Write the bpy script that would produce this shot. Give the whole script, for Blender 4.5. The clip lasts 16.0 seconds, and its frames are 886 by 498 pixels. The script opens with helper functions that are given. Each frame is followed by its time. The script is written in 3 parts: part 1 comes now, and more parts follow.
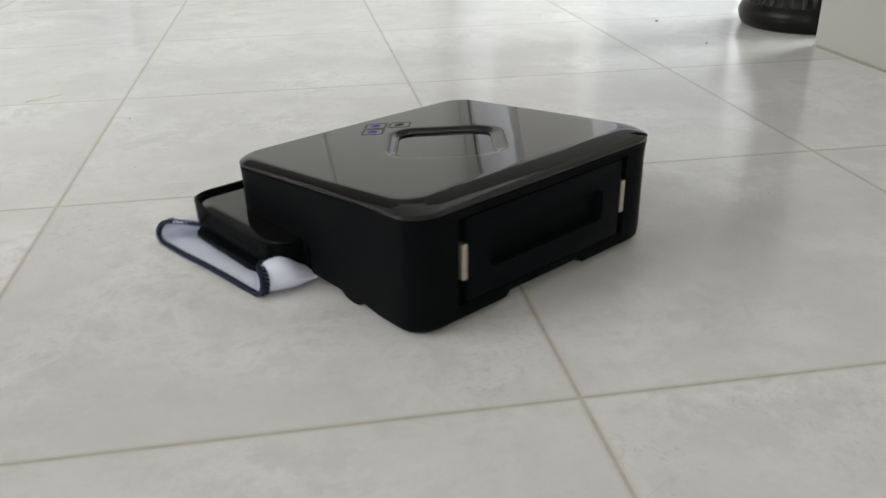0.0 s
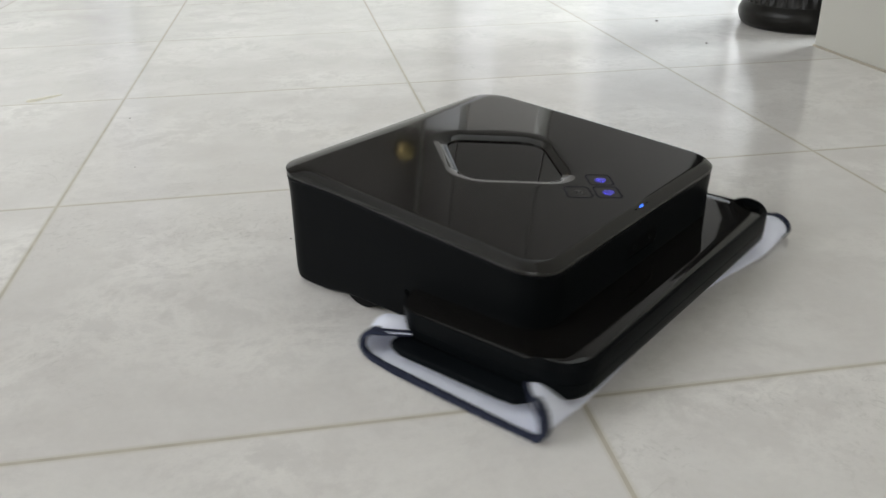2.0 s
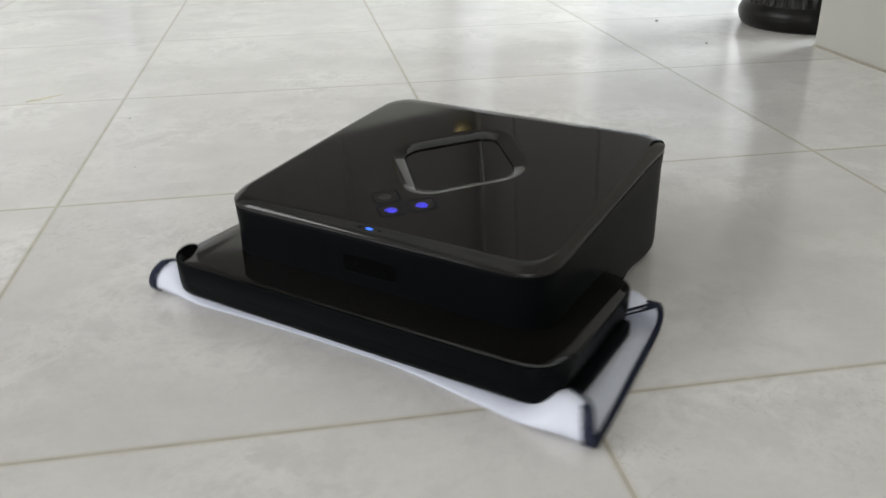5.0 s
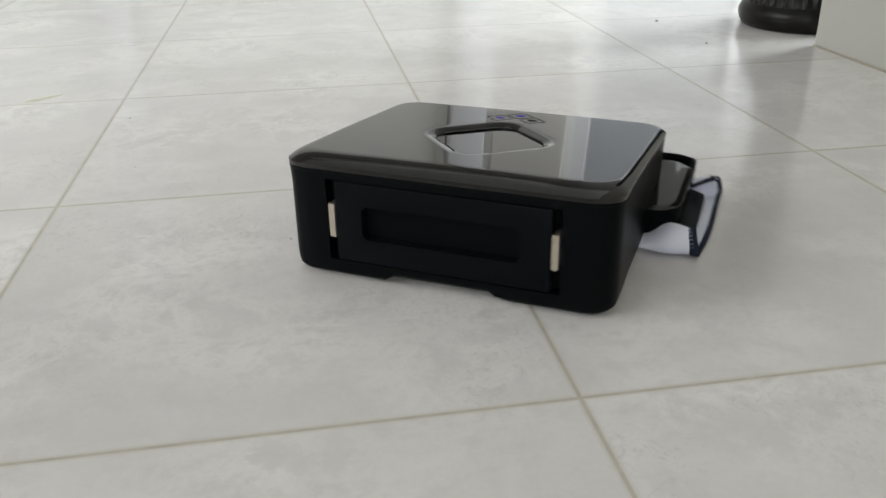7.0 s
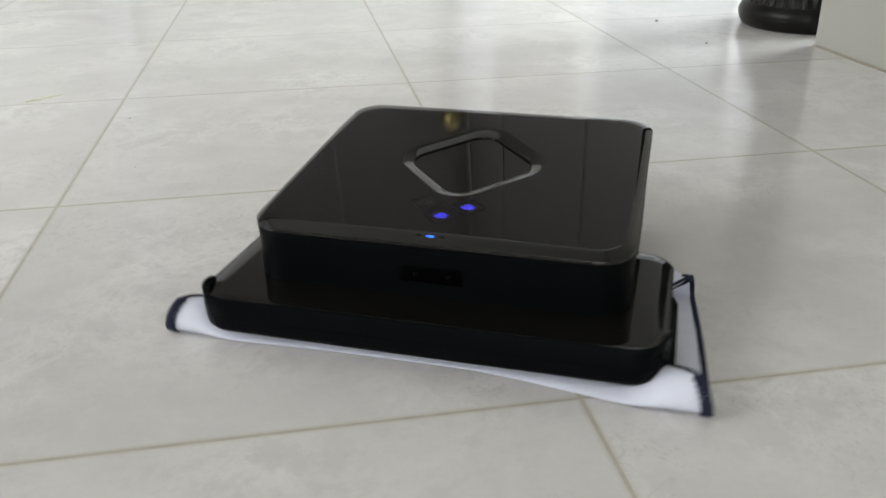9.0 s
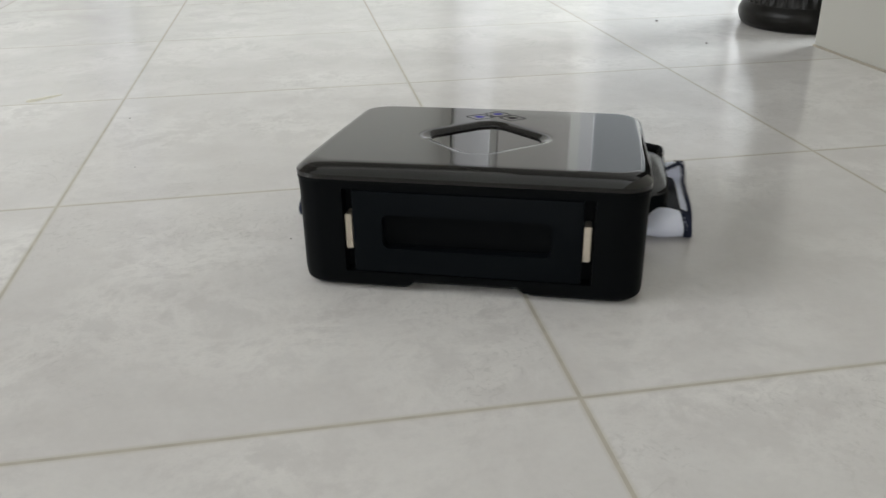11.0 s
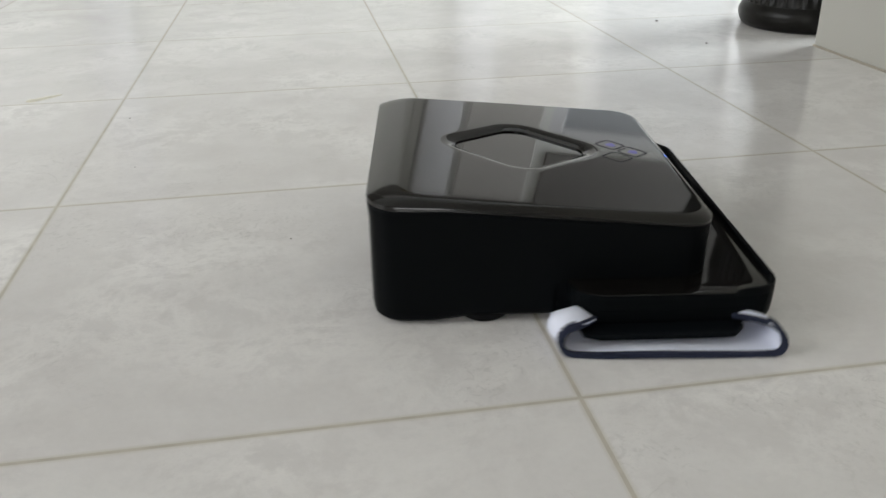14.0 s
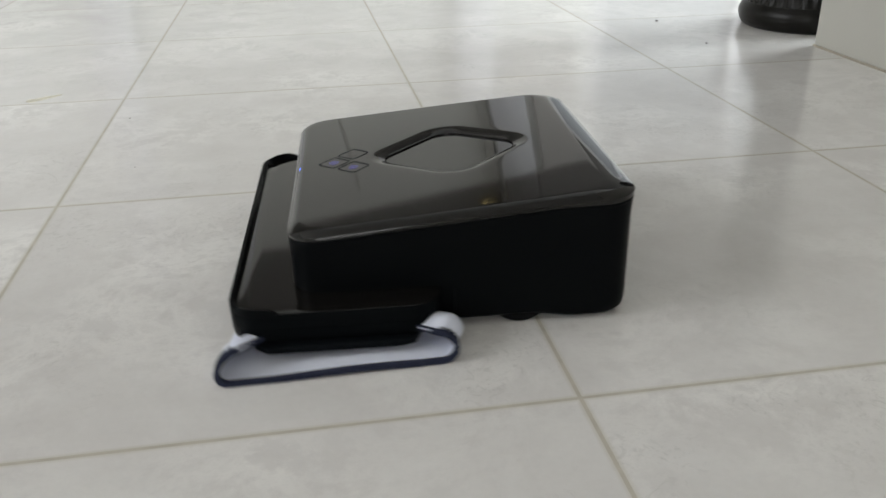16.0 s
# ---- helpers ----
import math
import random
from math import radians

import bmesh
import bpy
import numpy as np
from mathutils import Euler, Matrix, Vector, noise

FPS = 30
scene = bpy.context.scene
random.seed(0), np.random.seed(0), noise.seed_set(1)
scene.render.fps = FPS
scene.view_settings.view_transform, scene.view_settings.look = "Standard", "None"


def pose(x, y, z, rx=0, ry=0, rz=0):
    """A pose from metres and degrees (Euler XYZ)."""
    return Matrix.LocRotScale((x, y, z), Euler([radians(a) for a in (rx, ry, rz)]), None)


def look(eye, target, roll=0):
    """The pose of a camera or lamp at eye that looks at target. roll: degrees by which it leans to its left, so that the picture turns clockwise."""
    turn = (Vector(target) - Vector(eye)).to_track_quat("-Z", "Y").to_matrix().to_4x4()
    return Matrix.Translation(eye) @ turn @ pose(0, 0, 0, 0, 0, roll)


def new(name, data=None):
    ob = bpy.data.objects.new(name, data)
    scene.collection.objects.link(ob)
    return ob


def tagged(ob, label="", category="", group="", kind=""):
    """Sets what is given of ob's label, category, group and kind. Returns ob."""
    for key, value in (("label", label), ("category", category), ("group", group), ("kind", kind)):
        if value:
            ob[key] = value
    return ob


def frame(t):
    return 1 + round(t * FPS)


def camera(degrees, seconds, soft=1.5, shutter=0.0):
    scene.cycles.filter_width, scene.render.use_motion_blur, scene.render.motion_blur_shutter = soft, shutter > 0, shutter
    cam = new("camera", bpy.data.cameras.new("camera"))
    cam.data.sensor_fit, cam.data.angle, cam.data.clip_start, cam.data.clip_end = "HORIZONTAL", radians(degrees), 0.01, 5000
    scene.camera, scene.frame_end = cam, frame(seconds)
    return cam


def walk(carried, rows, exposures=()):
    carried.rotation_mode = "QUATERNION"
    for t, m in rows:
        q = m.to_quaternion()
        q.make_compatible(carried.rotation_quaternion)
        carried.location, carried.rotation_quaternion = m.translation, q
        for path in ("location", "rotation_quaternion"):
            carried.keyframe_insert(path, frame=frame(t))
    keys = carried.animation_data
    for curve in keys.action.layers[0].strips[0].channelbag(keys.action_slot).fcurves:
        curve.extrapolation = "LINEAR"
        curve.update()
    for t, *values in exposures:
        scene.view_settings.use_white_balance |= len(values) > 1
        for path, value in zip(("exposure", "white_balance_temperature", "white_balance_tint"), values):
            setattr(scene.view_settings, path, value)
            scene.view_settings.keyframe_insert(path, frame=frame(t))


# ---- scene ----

# ---------------------------------------------------------------- camera
cam = camera(55.20, 16.0, soft=1.5, shutter=0.4)
EYE = pose(-0.1275, -0.3443, 0.2570, 64.61, 0.802, -9.779)
# the camera's own exposure breathes a little as the black robot turns
BRIGHT = 0.08
GAIN = [(0.0, 0.0), (0.5, 0.02), (1.5, 0.05), (2.5, 0.10), (3.2, 0.04), (5.5, 0.05), (6.5, 0.06), (8.0, -0.05), (9.0, 0.03),
        (9.7, 0.02), (12.0, -0.09), (12.5, -0.08), (13.25, -0.04), (14.0, -0.03), (14.5, -0.06), (16.0, -0.08)]
walk(cam, [(0.0, EYE), (16.0, EYE)], [(t, BRIGHT + g) for t, g in GAIN])

# ---------------------------------------------------------------- light
world = bpy.data.worlds.new("world")
scene.world = world
world.use_nodes = True
sky = world.node_tree.nodes.new("ShaderNodeTexSky")
sky.sky_type, sky.sun_disc = "NISHITA", False
sky.sun_elevation, sky.sun_rotation = radians(50), radians(200)
backg = world.node_tree.nodes["Background"]
backg.inputs["Strength"].default_value = 0.1
world.node_tree.links.new(sky.outputs[0], backg.inputs["Color"])


# area lamp for added fill light from outside the view
def fill_lamp(name, m, w, h, watts, color):
    data = bpy.data.lights.new(name, "AREA")
    data.shape, data.size, data.size_y, data.energy, data.color = "RECTANGLE", w, h, watts, color
    ob = new(name, data)
    ob.matrix_world = m
    return ob


# ---------------------------------------------------------------- materials
def material(name, color, rough=0.5, metal=0.0, spec=0.5, vary=0.0, scale=20.0, rvary=0.0, bump=0.0, bscale=200.0, emit=None, strength=0.0, coat=0.0):
    """A Principled surface with colour and gloss broken up at two scales."""
    m = bpy.data.materials.new(name)
    m.use_nodes = True
    nt = m.node_tree
    p = nt.nodes["Principled BSDF"]
    p.inputs["Base Color"].default_value = (*color, 1)
    p.inputs["Roughness"].default_value = rough
    p.inputs["Metallic"].default_value = metal
    p.inputs["Specular IOR Level"].default_value = spec
    p.inputs["Coat Weight"].default_value = coat
    p.inputs["Coat Roughness"].default_value = 0.03
    tc = nt.nodes.new("ShaderNodeTexCoord")
    if vary or rvary:
        n1 = nt.nodes.new("ShaderNodeTexNoise")
        n1.inputs["Scale"].default_value, n1.inputs["Detail"].default_value = scale, 6
        nt.links.new(tc.outputs["Object"], n1.inputs["Vector"])
        if vary:
            mix = nt.nodes.new("ShaderNodeMix")
            mix.data_type = "RGBA"
            mix.inputs[6].default_value = (*[c * (1 - vary) for c in color], 1)
            mix.inputs[7].default_value = (*[min(1, c * (1 + vary)) for c in color], 1)
            nt.links.new(n1.outputs["Fac"], mix.inputs[0])
            nt.links.new(mix.outputs[2], p.inputs["Base Color"])
        if rvary:
            mr = nt.nodes.new("ShaderNodeMapRange")
            mr.inputs[3].default_value, mr.inputs[4].default_value = rough - rvary, rough + rvary
            nt.links.new(n1.outputs["Fac"], mr.inputs[0])
            nt.links.new(mr.outputs[0], p.inputs["Roughness"])
    if bump:
        n2 = nt.nodes.new("ShaderNodeTexNoise")
        n2.inputs["Scale"].default_value, n2.inputs["Detail"].default_value = bscale, 4
        b = nt.nodes.new("ShaderNodeBump")
        b.inputs["Strength"].default_value, b.inputs["Distance"].default_value = bump, 0.001
        nt.links.new(tc.outputs["Object"], n2.inputs["Vector"])
        nt.links.new(n2.outputs["Fac"], b.inputs["Height"])
        nt.links.new(b.outputs[0], p.inputs["Normal"])
    if emit:
        p.inputs["Emission Color"].default_value = (*emit, 1)
        p.inputs["Emission Strength"].default_value = strength
    return m


PITCH, JOINT = 0.33, 0.0022       # tiles and the joints between them


def tile_material():
    """Polished grey-beige stoneware with cloudy marbling, faint veins and water smears."""
    m = bpy.data.materials.new("glazed_tile")
    m.use_nodes = True
    nt = m.node_tree
    N, L = nt.nodes.new, nt.links.new
    p = nt.nodes["Principled BSDF"]
    tc, info = N("ShaderNodeTexCoord"), N("ShaderNodeObjectInfo")
    off = N("ShaderNodeVectorMath")
    off.operation = "MULTIPLY_ADD"
    off.inputs[1].default_value = (1, 1, 1)
    comb = N("ShaderNodeCombineXYZ")
    mul = N("ShaderNodeMath")
    mul.operation = "MULTIPLY"
    mul.inputs[1].default_value = 40.0
    L(info.outputs["Random"], mul.inputs[0])
    L(mul.outputs[0], comb.inputs[0])
    L(mul.outputs[0], comb.inputs[1])
    L(tc.outputs["Object"], off.inputs[0])
    L(comb.outputs[0], off.inputs[2])
    cloud = N("ShaderNodeTexNoise")
    cloud.inputs["Scale"].default_value, cloud.inputs["Detail"].default_value = 16.0, 10
    cloud.inputs["Roughness"].default_value, cloud.inputs["Distortion"].default_value = 0.66, 0.35
    L(off.outputs[0], cloud.inputs["Vector"])
    ramp = N("ShaderNodeValToRGB")
    ramp.color_ramp.elements[0].position, ramp.color_ramp.elements[0].color = 0.32, (0.650, 0.629, 0.612, 1)
    ramp.color_ramp.elements[1].position, ramp.color_ramp.elements[1].color = 0.68, (0.710, 0.695, 0.678, 1)
    L(cloud.outputs["Fac"], ramp.inputs[0])
    vein = N("ShaderNodeTexNoise")
    vein.inputs["Scale"].default_value, vein.inputs["Detail"].default_value = 15.0, 12
    vein.inputs["Roughness"].default_value, vein.inputs["Distortion"].default_value = 0.74, 0.25
    L(off.outputs[0], vein.inputs["Vector"])
    # pale cloudy veins where the noise crosses its middle
    vr = N("ShaderNodeValToRGB")
    vr.color_ramp.elements[0].position, vr.color_ramp.elements[0].color = 0.41, (0, 0, 0, 1)
    vr.color_ramp.elements[1].position, vr.color_ramp.elements[1].color = 0.59, (0, 0, 0, 1)
    vr.color_ramp.elements.new(0.5).color = (1, 1, 1, 1)
    L(vein.outputs["Fac"], vr.inputs[0])
    veil = N("ShaderNodeTexNoise")
    veil.inputs["Scale"].default_value, veil.inputs["Detail"].default_value = 7.0, 4
    L(off.outputs[0], veil.inputs["Vector"])
    vm = N("ShaderNodeMapRange")
    vm.inputs[1].default_value, vm.inputs[2].default_value = 0.42, 0.66
    vm.inputs[3].default_value, vm.inputs[4].default_value = 0.0, 0.85
    L(veil.outputs["Fac"], vm.inputs[0])
    vf = N("ShaderNodeMath")
    vf.operation = "MULTIPLY"
    L(vr.outputs[0], vf.inputs[0])
    L(vm.outputs[0], vf.inputs[1])
    mix = N("ShaderNodeMix")
    mix.data_type = "RGBA"
    mix.inputs[7].default_value = (0.83, 0.815, 0.79, 1)
    L(vf.outputs[0], mix.inputs[0])
    L(ramp.outputs[0], mix.inputs[6])
    p.inputs["Specular IOR Level"].default_value = 0.62
    rr = N("ShaderNodeMapRange")
    rr.inputs[3].default_value, rr.inputs[4].default_value = 0.095, 0.185
    L(cloud.outputs["Fac"], rr.inputs[0])
    L(rr.outputs[0], p.inputs["Roughness"])
    b = N("ShaderNodeBump")
    b.inputs["Strength"].default_value, b.inputs["Distance"].default_value = 0.06, 0.0010
    fleck = N("ShaderNodeTexNoise")
    fleck.inputs["Scale"].default_value, fleck.inputs["Detail"].default_value = 95.0, 6
    fleck.inputs["Roughness"].default_value, fleck.inputs["Distortion"].default_value = 0.7, 2.2
    L(off.outputs[0], fleck.inputs["Vector"])
    patch = N("ShaderNodeTexNoise")
    patch.inputs["Scale"].default_value, patch.inputs["Detail"].default_value = 9.0, 3
    L(off.outputs[0], patch.inputs["Vector"])
    pr = N("ShaderNodeMapRange")
    pr.inputs[1].default_value, pr.inputs[2].default_value = 0.50, 0.68
    L(patch.outputs["Fac"], pr.inputs[0])
    fr = N("ShaderNodeMapRange")
    fr.inputs[1].default_value, fr.inputs[2].default_value = 0.37, 0.47
    fr.inputs[3].default_value, fr.inputs[4].default_value = 1.0, 0.0
    L(fleck.outputs["Fac"], fr.inputs[0])
    mk = N("ShaderNodeMath")
    mk.operation = "MULTIPLY"
    L(pr.outputs[0], mk.inputs[0])
    L(fr.outputs[0], mk.inputs[1])
    dark = N("ShaderNodeMix")
    dark.data_type = "RGBA"
    dark.inputs[7].default_value = (0.40, 0.39, 0.37, 1)
    half = N("ShaderNodeMath")
    half.operation = "MULTIPLY"
    half.inputs[1].default_value = 0.34
    L(mk.outputs[0], half.inputs[0])
    L(half.outputs[0], dark.inputs[0])
    L(mix.outputs[2], dark.inputs[6])
    grain = N("ShaderNodeTexNoise")
    grain.inputs["Scale"].default_value, grain.inputs["Detail"].default_value = 190.0, 5
    grain.inputs["Roughness"].default_value = 0.65
    L(off.outputs[0], grain.inputs["Vector"])
    gr = N("ShaderNodeMapRange")
    gr.inputs[1].default_value, gr.inputs[2].default_value = 0.30, 0.70
    gr.inputs[3].default_value, gr.inputs[4].default_value = 0.982, 1.018
    L(grain.outputs["Fac"], gr.inputs[0])
    fine = N("ShaderNodeVectorMath")
    fine.operation = "SCALE"
    L(dark.outputs[2], fine.inputs[0])
    L(gr.outputs[0], fine.inputs["Scale"])
    # grime drawn into the edges of each tile beside the joints
    sep = N("ShaderNodeSeparateXYZ")
    L(tc.outputs["Object"], sep.inputs[0])
    ax, ay, far = N("ShaderNodeMath"), N("ShaderNodeMath"), N("ShaderNodeMath")
    ax.operation = ay.operation = "ABSOLUTE"
    far.operation = "MAXIMUM"
    L(sep.outputs[0], ax.inputs[0])
    L(sep.outputs[1], ay.inputs[0])
    L(ax.outputs[0], far.inputs[0])
    L(ay.outputs[0], far.inputs[1])
    wob = N("ShaderNodeMath")
    wob.operation = "MULTIPLY_ADD"
    wob.inputs[1].default_value = 0.0022
    L(vein.outputs["Fac"], wob.inputs[0])
    L(far.outputs[0], wob.inputs[2])
    er = N("ShaderNodeMapRange")
    er.interpolation_type = "SMOOTHSTEP"
    er.inputs[1].default_value, er.inputs[2].default_value = (PITCH - JOINT) / 2 - 0.0016, (PITCH - JOINT) / 2 + 0.0013
    er.inputs[3].default_value, er.inputs[4].default_value = 0.0, 0.55
    L(wob.outputs[0], er.inputs[0])
    grime = N("ShaderNodeMix")
    grime.data_type = "RGBA"
    grime.inputs[7].default_value = (0.56, 0.53, 0.462, 1)
    L(er.outputs[0], grime.inputs[0])
    L(fine.outputs[0], grime.inputs[6])
    L(grime.outputs[2], p.inputs["Base Color"])
    hs = N("ShaderNodeMath")
    hs.operation = "MULTIPLY_ADD"
    hs.inputs[1].default_value = -1.6
    L(mk.outputs[0], hs.inputs[0])
    L(vein.outputs["Fac"], hs.inputs[2])
    L(hs.outputs[0], b.inputs["Height"])
    L(b.outputs[0], p.inputs["Normal"])
    return m


M_TILE = tile_material()
M_GROUT = material("sand_grout", (0.52, 0.485, 0.415), 0.15, spec=0.66, vary=0.25, scale=60, bump=0.1, bscale=900)
M_WALL = material("white_wall_paint", (0.72, 0.715, 0.69), 0.65, vary=0.05, scale=6, bump=0.15, bscale=300)
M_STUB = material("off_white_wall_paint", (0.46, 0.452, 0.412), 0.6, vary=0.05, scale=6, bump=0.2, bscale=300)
M_CEIL = material("ceiling_paint", (0.60, 0.60, 0.59), 0.8, vary=0.06, scale=4)
M_CAULK = material("beige_caulk", (0.36, 0.325, 0.27), 0.7, vary=0.3, scale=40)
M_GLOSS = material("glossy_black_plastic", (0.0066, 0.0061, 0.0056), 0.055, spec=0.40, rvary=0.012, scale=35)
M_WINDOW = material("polished_black_window", (0.0040, 0.0037, 0.0035), 0.012, spec=0.42, rvary=0.006, scale=35)
M_SATIN = material("satin_black_plastic", (0.0040, 0.0046, 0.0051), 0.34, spec=0.025, rvary=0.02, scale=18, bump=0.03, bscale=1500)
M_HATCH = material("matt_black_plastic", (0.0044, 0.0056, 0.0068), 0.36, spec=0.03, rvary=0.03, scale=20, bump=0.04, bscale=1500)
M_TRAY = material("tray_black_plastic", (0.0036, 0.0044, 0.0050), 0.24, spec=0.022, rvary=0.04, scale=50)
M_DARK = material("deep_black_plastic", (0.0006, 0.0006, 0.0007), 0.4, spec=0.05, rvary=0.05, scale=80)
M_RUBBER = material("black_rubber", (0.004, 0.004, 0.0045), 0.75, spec=0.1, vary=0.2, scale=90)
M_NICKEL = material("nickel_contact", (0.46, 0.41, 0.34), 0.38, metal=0.75, vary=0.12, scale=300)
M_CLOTH = material("white_microfibre", (0.80, 0.83, 0.965), 0.95, spec=0.1, vary=0.07, scale=90, bump=0.6, bscale=1800)
M_NAVY = material("navy_binding", (0.026, 0.031, 0.055), 0.9, spec=0.15, vary=0.35, scale=260, bump=0.8, bscale=1600)
M_BLUE = material("blue_indicator", (0.02, 0.02, 0.25), 0.3, emit=(0.07, 0.06, 1.0), strength=1.25)
M_LILAC = material("dim_indicator_glow", (0.006, 0.005, 0.02), 0.06, spec=0.4, emit=(0.14, 0.12, 1.0), strength=0.2)
M_LINE = material("button_outline", (0.004, 0.004, 0.010), 0.5, spec=0.1, vary=0.2, scale=200)
M_DIM = material("unlit_symbol", (0.045, 0.045, 0.046), 0.3, vary=0.2, scale=600)
M_LED = material("blue_led", (0.02, 0.06, 0.3), 0.3, emit=(0.03, 0.16, 1.0), strength=1.6)
M_POT = material("dark_bronze_pot", (0.0048, 0.0043, 0.0035), 0.36, spec=0.22, vary=0.3, scale=30, rvary=0.08, bump=0.2, bscale=120)
M_FRAME = material("white_lacquer", (0.66, 0.65, 0.67), 0.35, vary=0.03, scale=8)
M_DOOR = material("cream_door_paint", (0.60, 0.59, 0.56), 0.4, vary=0.04, scale=5)
# darkness painted onto unseen upper surfaces to dim the lid's reflections
M_UPPER_DIM = material("painted_upper_dimness", (0.150, 0.140, 0.132), 0.6, vary=0.08, scale=5)
M_CASING = material("painted_casing_dimness", (0.132, 0.122, 0.115), 0.6, vary=0.06, scale=6)
# grey of the added panel that tones down the lid's reflection
M_REFLECT_GREY = material("added_reflection_grey", (0.50, 0.475, 0.455), 0.5, vary=0.06, scale=6)
M_BRASS = material("brass", (0.78, 0.62, 0.28), 0.2, metal=1.0, rvary=0.05, scale=60)
M_SPECK = material("dirt", (0.06, 0.05, 0.04), 0.9, vary=0.4, scale=900)
M_SMEAR = material("dried_smear", (0.58, 0.555, 0.46), 0.5, vary=0.3, scale=200)
M_GLASS = material("milky_pane", (0.22, 0.23, 0.24), 0.5, vary=0.03, scale=3, emit=(0.84, 0.88, 0.94), strength=0.21)


# ---------------------------------------------------------------- mesh helpers
def smooth_by_angle(me, deg=35):
    me.shade_smooth()
    me.set_sharp_from_angle(angle=radians(deg))


def solid(name, bm, mat, parent=None, label="", deg=35):
    """One mesh object from a bmesh, under a thing or a part when parent is given."""
    bmesh.ops.recalc_face_normals(bm, faces=bm.faces)
    me = bpy.data.meshes.new(name)
    bm.to_mesh(me)
    bm.free()
    me.materials.append(mat)
    smooth_by_angle(me, deg)
    ob = new(name, me)
    if parent:
        ob.parent = parent
    return tagged(ob, label)


def part(name, bm, mat, parent, label="", deg=35):
    return solid(name, bm, mat, parent, label, deg)


def box(x0, x1, y0, y1, z0, z1, bevel=0.0, seg=2):
    bm = bmesh.new()
    bmesh.ops.create_cube(bm, size=1)
    for v in bm.verts:
        v.co = Vector(((x0 + x1) / 2 + v.co.x * (x1 - x0), (y0 + y1) / 2 + v.co.y * (y1 - y0), (z0 + z1) / 2 + v.co.z * (z1 - z0)))
    if bevel:
        bmesh.ops.bevel(bm, geom=bm.edges[:], offset=bevel, segments=seg, affect="EDGES", profile=0.5)
    return bm


def loft(rings, cap0=True, cap1=True, bm=None):
    """Closed rings of equal count, joined in order."""
    bm = bm or bmesh.new()
    vs = [[bm.verts.new(p) for p in r] for r in rings]
    n = len(rings[0])
    for a, b in zip(vs, vs[1:]):
        for i in range(n):
            j = (i + 1) % n
            bm.faces.new((a[i], a[j], b[j], b[i]))
    if cap0:
        bm.faces.new(vs[0][::-1])
    if cap1:
        bm.faces.new(vs[-1])
    return bm


def sd_rect(x, y, cx, cy, hx, hy, r):
    qx, qy = abs(x - cx) - hx + r, abs(y - cy) - hy + r
    return math.hypot(max(qx, 0), max(qy, 0)) + min(max(qx, qy), 0) - r


def sd_diamond(x, y, cx, cy, h, r, sy=1.0):
    u, w = x - cx, (y - cy) / sy
    return sd_rect((u + w) * 0.70711, (u - w) * 0.70711, 0, 0, h, h, r)


def polar(sd, level, cx, cy, n=160):
    """Points round (cx, cy) at which the distance field sd has that level."""
    pts = []
    for k in range(n):
        a = 2 * math.pi * k / n
        c, s = math.cos(a), math.sin(a)
        lo, hi = 0.0, 0.4
        for _ in range(34):
            m = (lo + hi) / 2
            if sd(cx + m * c, cy + m * s) < level:
                lo = m
            else:
                hi = m
        pts.append((cx + lo * c, cy + lo * s))
    return pts


def carve(ob, cutter_bm):
    """Cuts a bmesh solid out of ob's mesh, for good."""
    bmesh.ops.recalc_face_normals(cutter_bm, faces=cutter_bm.faces)
    me = bpy.data.meshes.new("cutter")
    cutter_bm.to_mesh(me)
    cutter_bm.free()
    tool = new("cutter", me)
    mod = ob.modifiers.new("cut", "BOOLEAN")
    mod.operation, mod.object, mod.solver = "DIFFERENCE", tool, "EXACT"
    bpy.context.view_layer.update()
    done = bpy.data.meshes.new_from_object(ob.evaluated_get(bpy.context.evaluated_depsgraph_get()))
    ob.modifiers.clear()
    ob.data = done
    smooth_by_angle(done)
    bpy.data.objects.remove(tool)


def ease(u):
    u = max(0.0, min(1.0, u))
    return u * u * (3 - 2 * u)


def rounded_block(x0, x1, z0, z1, y0, y1, r, n=6):
    """A block along y whose outline in x and z has rounded corners."""
    ring = []
    for cx, cz, a0 in ((x1 - r, z1 - r, 0), (x0 + r, z1 - r, 90), (x0 + r, z0 + r, 180), (x1 - r, z0 + r, 270)):
        for k in range(n + 1):
            a = radians(a0 + 90 * k / n)
            ring.append((cx + r * math.cos(a), cz + r * math.sin(a)))
    return loft([[(x, y0, z) for x, z in ring], [(x, y1, z) for x, z in ring]])


# ---------------------------------------------------------------- room
ROOM = (-2.6, 2.6, -5.0, 2.15, 2.6)      # x0, x1, y0, y1, ceiling
X0, X1, Y0, Y1, ZC = ROOM
T = 0.12


def wall_piece(name, *b):
    return tagged(solid(name, box(*b), M_WALL), "plain white painted plaster wall of the room", "wall", kind="structure")


def opening_wall_x(name, y0, y1, x0, x1, holes):
    """A wall along x with openings (xa, xb, za, zb), cut through."""
    ob = wall_piece(name, x0, x1, y0, y1, 0.0, ZC)
    for xa, xb, za, zb in holes:
        carve(ob, box(xa, xb, y0 - 0.05, y1 + 0.05, za, zb))
    return ob


def opening_wall_y(name, x0, x1, y0, y1, holes):
    ob = wall_piece(name, x0, x1, y0, y1, 0.0, ZC)
    for ya, yb, za, zb in holes:
        carve(ob, box(x0 - 0.05, x1 + 0.05, ya, yb, za, zb))
    return ob


